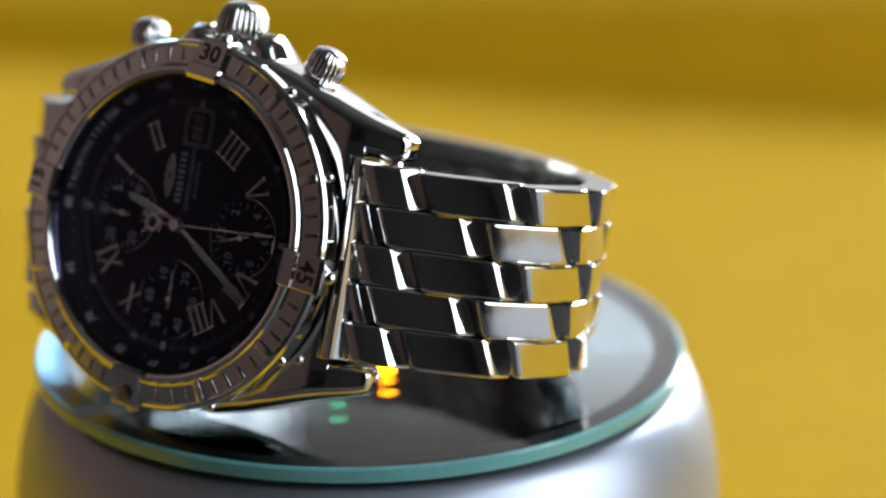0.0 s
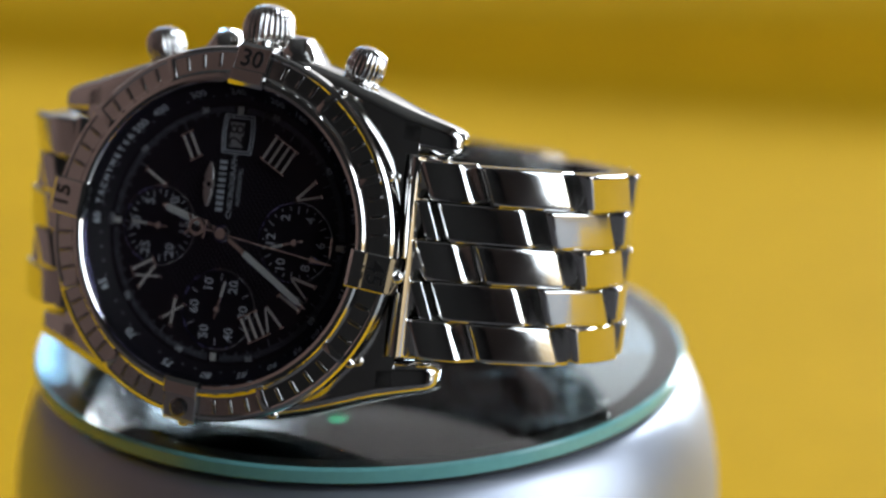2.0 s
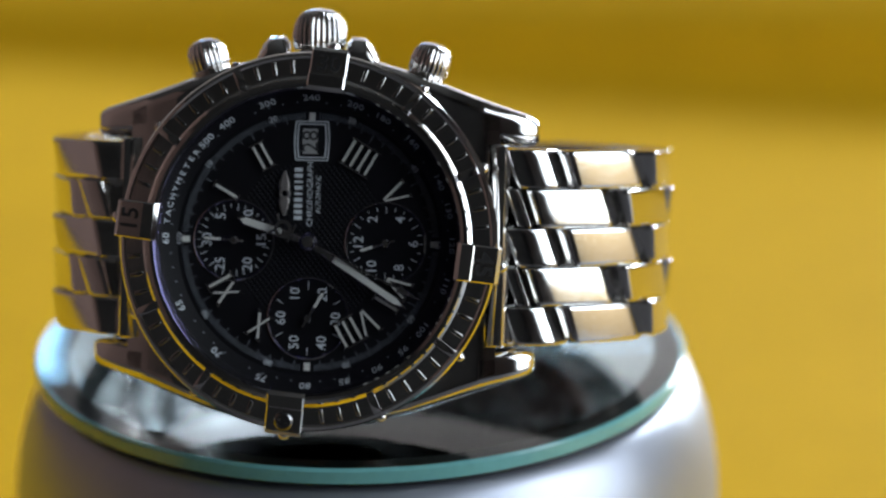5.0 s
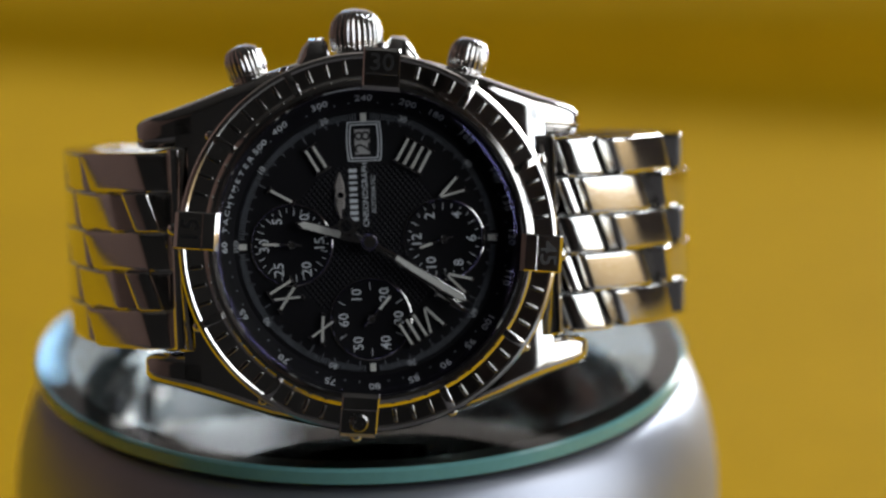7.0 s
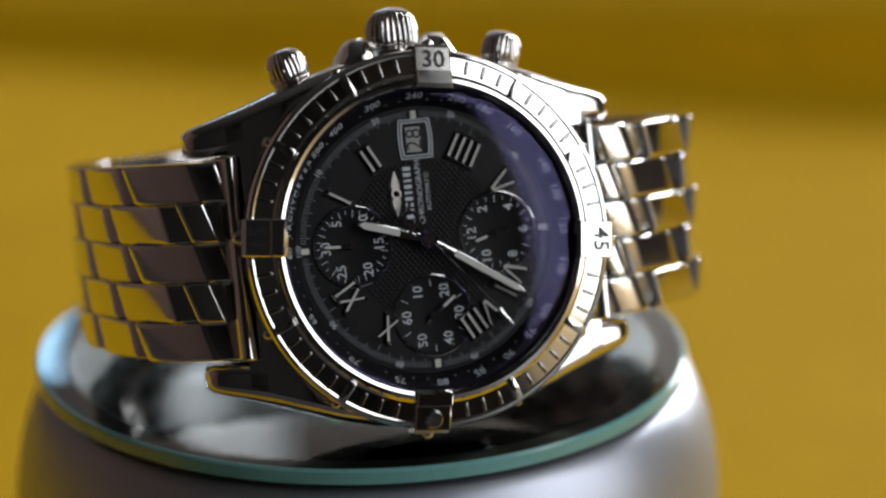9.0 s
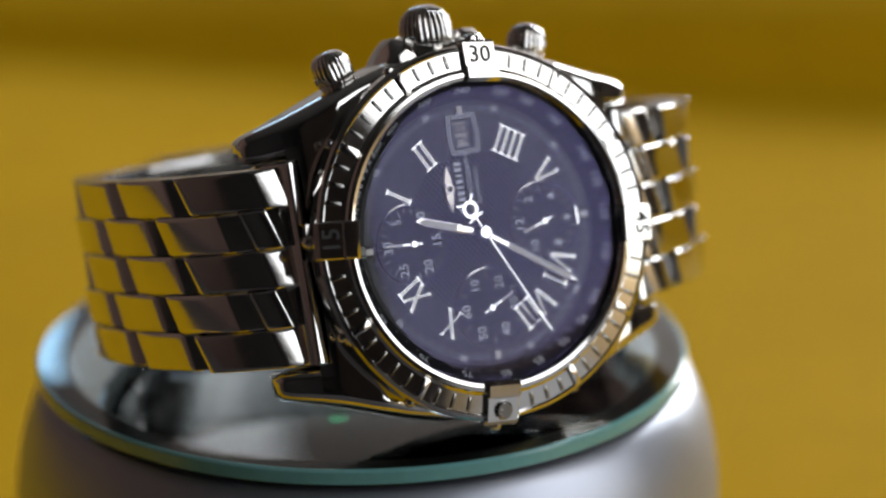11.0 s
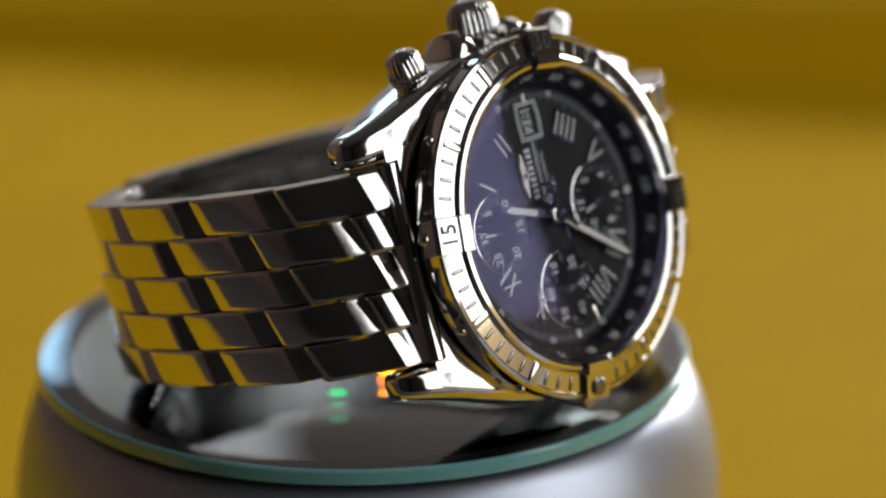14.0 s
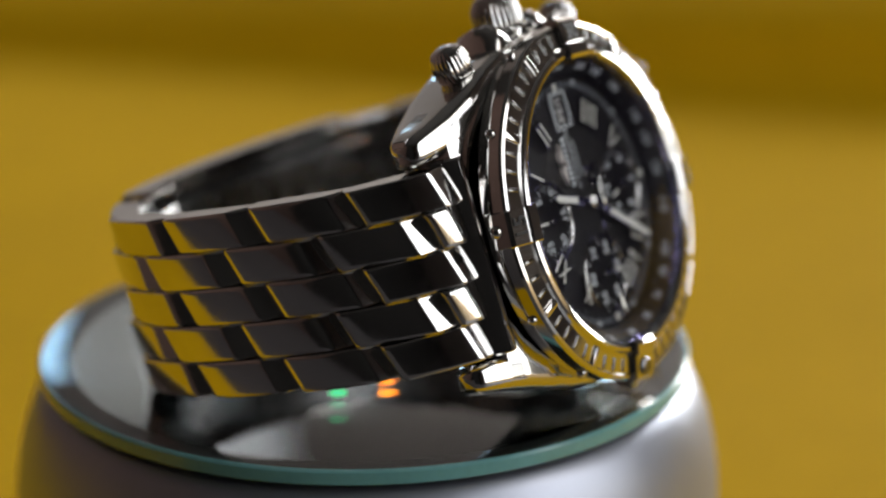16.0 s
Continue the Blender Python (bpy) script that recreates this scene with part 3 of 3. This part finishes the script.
def hand(name, w, length, wide, tail, lume_from, label, thick=0.16, hub=0.9, arrow=False):
    """A hand that points to twelve, its pivot at the origin, with a lume inlay under it where it has one."""
    bm = bmesh.new()
    h = wide / 2
    shape = [(-tail, -h * 0.7), (-tail, h * 0.7), (length * 0.2, h * 0.8), (length * 0.3, h), (length * 0.9, h), (length, 0.02), (length, -0.02), (length * 0.9, -h), (length * 0.3, -h), (length * 0.2, -h * 0.8)]
    if arrow:
        shape = [(-tail, -h), (-tail, h), (length * 0.8, h * 0.8), (length * 0.8, h * 3.2), (length * 0.9, h * 1.8), (length, 0.03), (length, -0.03), (length * 0.9, -h * 1.8), (length * 0.8, -h * 3.2), (length * 0.8, -h * 0.8)]
    loft(bm, [[Vector((-u, y, v * k)) for u, v in shape] for y, k in ((thick / 2, 1), (-thick / 2, 1), (-thick / 2 - 0.05, 0.6))])
    revolve(bm, [(0.01, thick), (hub, thick), (hub, -thick), (hub * 0.8, -thick - 0.1), (0.01, -thick - 0.1)], 28)
    if arrow:
        # anchor-like counterweight
        revolve(bm, [(0.55, 0.08), (0.55, -0.1), (0.9, -0.1), (0.9, 0.08)], 28, closed=True, m=Matrix.Translation((tail + 0.6, 0, 0)))
        box(bm, (tail - 0.4, 0, 0), (0.3, 0.2, 2.0), 0.05, segments=1)
        box(bm, (tail + 1.5, 0, 0.75), (0.3, 0.2, 1.0), 0.05, Matrix.Rotation(radians(35), 3, "Y"), 1)
        box(bm, (tail + 1.5, 0, -0.75), (0.3, 0.2, 1.0), 0.05, Matrix.Rotation(radians(-35), 3, "Y"), 1)
    ob = part(name, bm, STEEL, w, label, True, 30)
    if lume_from:
        bm = bmesh.new()
        loft(bm, [[Vector((-u, y, v)) for u, v in ((lume_from, -h * 0.72), (lume_from, h * 0.72), (length * 0.88, h * 0.72), (length * 0.95, 0), (length * 0.88, -h * 0.72))] for y in (0, -thick / 2 - 0.09)])
        part("hand_lume", bm, LUME, ob, "off-white lume strip", False)
    return ob


def watch_hands(w):
    needles = {}
    needles["hour"] = hand("hour_hand", w, 7.6, 0.95, 0.8, 2.9, "steel hour needle with white lume")
    needles["minute"] = hand("minute_hand", w, 11.9, 0.85, 0.8, 3.1, "long steel minute needle with white lume")
    needles["sweep"] = hand("chronograph_hand", w, 12.6, 0.26, 2.2, 0, "thin steel chronograph needle with arrow tip and anchor tail", 0.12, 0.75, True)
    for key in ("minutes", "hours", "seconds"):
        needles[key] = hand("counter_hand", w, 3.2 if key != "hours" else 2.8, 0.36, 1.0, 1.3, "small steel counter needle", 0.1, 0.4)
    return needles


def watch_crystal(w):
    ob = part("crystal", revolve(bmesh.new(), [(0.01, -3.06), (3, -3.035), (6, -2.965), (9, -2.845), (12, -2.68), (14.0, -2.5), (14.8, -2.4), (15.07, -2.2), (15.07, -2.05), (0.01, -2.1)], 128), CRYSTAL, w, "slightly domed clear crystal with a violet sheen", angle=30)
    ob.data.materials.append(CLEAR)
    for f in ob.data.polygons:
        if f.normal.y > -0.3:
            f.material_index = 1
    ob.visible_shadow = False


# ---- bracelet ----
LOOP = [(19.8, 2.0), (22.6, 2.7), (25.4, 4.0), (30.0, 7.3), (33.6, 11.0), (35.4, 16.2), (35.4, 21.6), (31.6, 31.0), (24.3, 39.5), (14.5, 45.0), (2.0, 48.0), (-11.0, 48.2), (-22.0, 44.2), (-28.2, 36.5), (-29.9, 26.4), (-28.9, 16.0), (-27.2, 9.6), (-25.0, 5.2), (-22.6, 2.9), (-19.8, 2.0)]
BAND_TILT = Matrix.Translation((0, 0.004, 0)) @ Matrix.Rotation(radians(4.2), 4, "X") @ Matrix.Translation((0, -0.004, 0))


def loop_table():
    pts = [Vector((x, y, 0)) for x, y in LOOP]
    out = []
    for i in range(len(pts) - 1):
        p0, p1, p2, p3 = pts[max(i - 1, 0)], pts[i], pts[i + 1], pts[min(i + 2, len(pts) - 1)]
        for k in range(20):
            t = k / 20
            out.append(0.5 * (2 * p1 + (p2 - p0) * t + (2 * p0 - 5 * p1 + 4 * p2 - p3) * t * t + (3 * p1 - p0 - 3 * p2 + p3) * t ** 3))
    out.append(pts[-1])
    s = np.cumsum([0] + [(b - a).length for a, b in zip(out, out[1:])])
    return s, np.array([(p.x, p.y) for p in out])


LOOP_S, LOOP_XY = loop_table()


def on_loop(s):
    return Vector((float(np.interp(s, LOOP_S, LOOP_XY[:, 0])), float(np.interp(s, LOOP_S, LOOP_XY[:, 1])), 0))


def link_shape(half, wide, deep=3.1):
    """A cushioned link: x along the band, y inwards, z across it."""
    k = min(1.0, half / 3.5)
    prof = [(-half, deep), (-half, 0.75), (-half + 0.08 * k, 0.45), (-half + 0.25 * k, 0.22), (-half + 0.5 * k, 0.1)]
    x0, x1 = -half + 0.75 * k, half - 2.5 * k
    for i in range(7):
        u = -1 + i / 3
        prof.append(((x0 + x1) / 2 + u * (x1 - x0) / 2, -0.2 * k * (1 - u * u) + 0.04))
    prof += [(half - 2.3 * k, 0.08), (half - 2.05 * k, 0.2), (half - 1.8 * k, 0.4), (half - 1.5 * k, 0.66), (half - 0.5 * k, 1.5), (half - 0.2 * k, 1.8), (half, 2.2), (half, deep)]
    bm = bmesh.new()
    mid = deep / 2
    loft(bm, [[Vector((x * (1 - 0.03 * k) - 0.36 * z, y + (mid - y) * 0.09 * k, z)) for x, y in prof] for z, k in ((-wide, 1), (-wide + 0.12, 0.3), (-wide + 0.28, 0.05), (-wide + 0.45, 0), (wide - 0.45, 0), (wide - 0.28, 0.05), (wide - 0.12, 0.3), (wide, 1))])
    return bm


def watch_bracelet(w):
    total, pitch, rows = LOOP_S[-1], 10.8, 5
    bm = bmesh.new()
    secs = []
    for s in np.linspace(0.6, total - 0.6, 110):
        p, q = on_loop(s), (on_loop(s + 0.5) - on_loop(s - 0.5)).normalized()
        inner = Vector((-q.y, q.x, 0))
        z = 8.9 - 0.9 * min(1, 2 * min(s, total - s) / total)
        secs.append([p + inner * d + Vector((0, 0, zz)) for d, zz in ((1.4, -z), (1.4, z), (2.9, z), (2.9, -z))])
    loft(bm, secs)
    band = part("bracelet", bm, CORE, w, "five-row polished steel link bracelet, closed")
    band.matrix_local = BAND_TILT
    made = {}
    clasp0, clasp1 = total / 2 - 19, total / 2 + 17
    for row in range(rows):
        shift = 6.2 - pitch if row % 2 == 0 else 2.2 - pitch
        s = shift
        while s < total - 1:
            a, b = max(s, 0.0), min(s + pitch, total)
            s += pitch
            if b - a < 1.9 or (a > clasp0 - 2 and b < clasp1 + 2):
                continue
            key = (round(b - a, 1),)
            if key not in made:
                made[key] = link_mesh("link", link_shape((b - a) / 2 - 0.12, 1.93), LINK_STEEL, True, 24)
            pa, pb = on_loop(a), on_loop(b)
            along = (pb - pa).normalized()
            inner = Vector((-along.y, along.x, 0))
            mid = (pa + pb) / 2
            bow = max(0.0, (on_loop((a + b) / 2) - mid).dot(-inner))
            k = 1 - 0.1 * min(1, 2 * min((a + b) / 2, total - (a + b) / 2) / total)
            ob = new("link", made[key])
            ob.parent = band
            z = (2 - row) * 3.96 * k
            at = mid - inner * (0.35 + bow * 0.5)
            ob.matrix_local = Matrix(((along.x, inner.x, 0, at.x * MM), (along.y, inner.y, 0, at.y * MM), (0, 0, k, z * MM), (0, 0, 0, 1)))
    for sx in (-1, 1):
        bm = bmesh.new()
        side = [(17.6, 1.75), (18.3, 1.2), (18.8, 1.12), (19.2, 1.2), (19.5, 1.6), (19.7, 2.3), (20.6, 4.4), (20.6, 6.6), (17.6, 6.6)]
        loft(bm, [[Vector((sx * (x - e), y + (e if y < 3 else 0), z)) for x, y in side] for z, e in ((-10.1, 0.2), (-9.9, 0), (9.9, 0), (10.1, 0.2))])
        part("end_link", bm, STEEL, w, "solid polished steel end link", angle=30)
    # folding clasp at the back
    for name, s0, s1, out, thick, z0, label in (("clasp_cover", clasp0, clasp1, -1.4, 4.2, 9.6, "plain polished clasp cover"), ("clasp_blade", clasp0 - 12, clasp1 + 8, 2.6, 1.3, 6.5, "folded inner clasp blade")):
        bm, secs = bmesh.new(), []
        for s in np.linspace(s0, s1, 24):
            p, q = on_loop(s), (on_loop(s + 1) - on_loop(s - 1)).normalized()
            inner = Vector((-q.y, q.x, 0))
            e = 0.5 if s in (s0, s1) else 0
            secs.append([p + inner * d + Vector((0, 0, z)) for d, z in ((out + e, -z0 + 0.6), (out + 0.5 + e, -z0), (out + thick, -z0), (out + thick, z0), (out + 0.5 + e, z0), (out + e, z0 - 0.6))])
        loft(bm, secs)
        part(name, bm, SATIN if name == "clasp_blade" else LINK_STEEL, w, label, angle=25).matrix_local = BAND_TILT


def wristwatch():
    w = thing("wristwatch", "steel black-dialled chronograph wristwatch lying on its side on a mirror", "watch")
    watch_case(w)
    watch_bezel(w)
    crown_and_pushers(w)
    watch_dial(w)
    needles = watch_hands(w)
    watch_crystal(w)
    watch_bracelet(w)
    return w, needles


room()
table()
cloth()
TURNTABLE, DISC = turntable()
WATCH, NEEDLES = wristwatch()


def motions():
    seat = Matrix.Translation(Vector(WATCH_AT) * MM) @ Matrix.Rotation(radians(WATCH_YAW), 4, "Z") @ Matrix.Rotation(radians(WATCH_LEAN), 4, "X") @ Matrix.Rotation(radians(WATCH_TWIST), 4, "Y")
    walk(WATCH, [(t, Matrix.Rotation(radians(a), 4, "Z") @ seat) for t, a in TURN])
    walk(DISC, [(t, Matrix.Translation((-PLATTER_X * MM, 0, 0)) @ pose(0, 0, 0, 0, 0, a) @ Matrix.Translation(DISC_OFF * MM)) for t, a in TURN])

    def needle(key, x, y, z, start, rate):
        walk(NEEDLES[key], [(t, pose(x * MM, y * MM, z * MM, 0, start + rate * t, 0)) for t in (0, 4, 8, 12, 16)])
    needle("hour", 0, -0.75, 0, 17.0, 0.0083)
    needle("minute", 0, -1.1, 0, 212.4, 0.1)
    needle("sweep", 0, -1.45, 0, 176.0, 6.0)
    needle("minutes", -7.6, -0.35, 0, 2.0, 0.2)
    needle("hours", 7.6, -0.35, 0, 343.0, 0.0083)
    needle("seconds", 0, -0.35, -7.65, 90.0, 6.0)


motions()
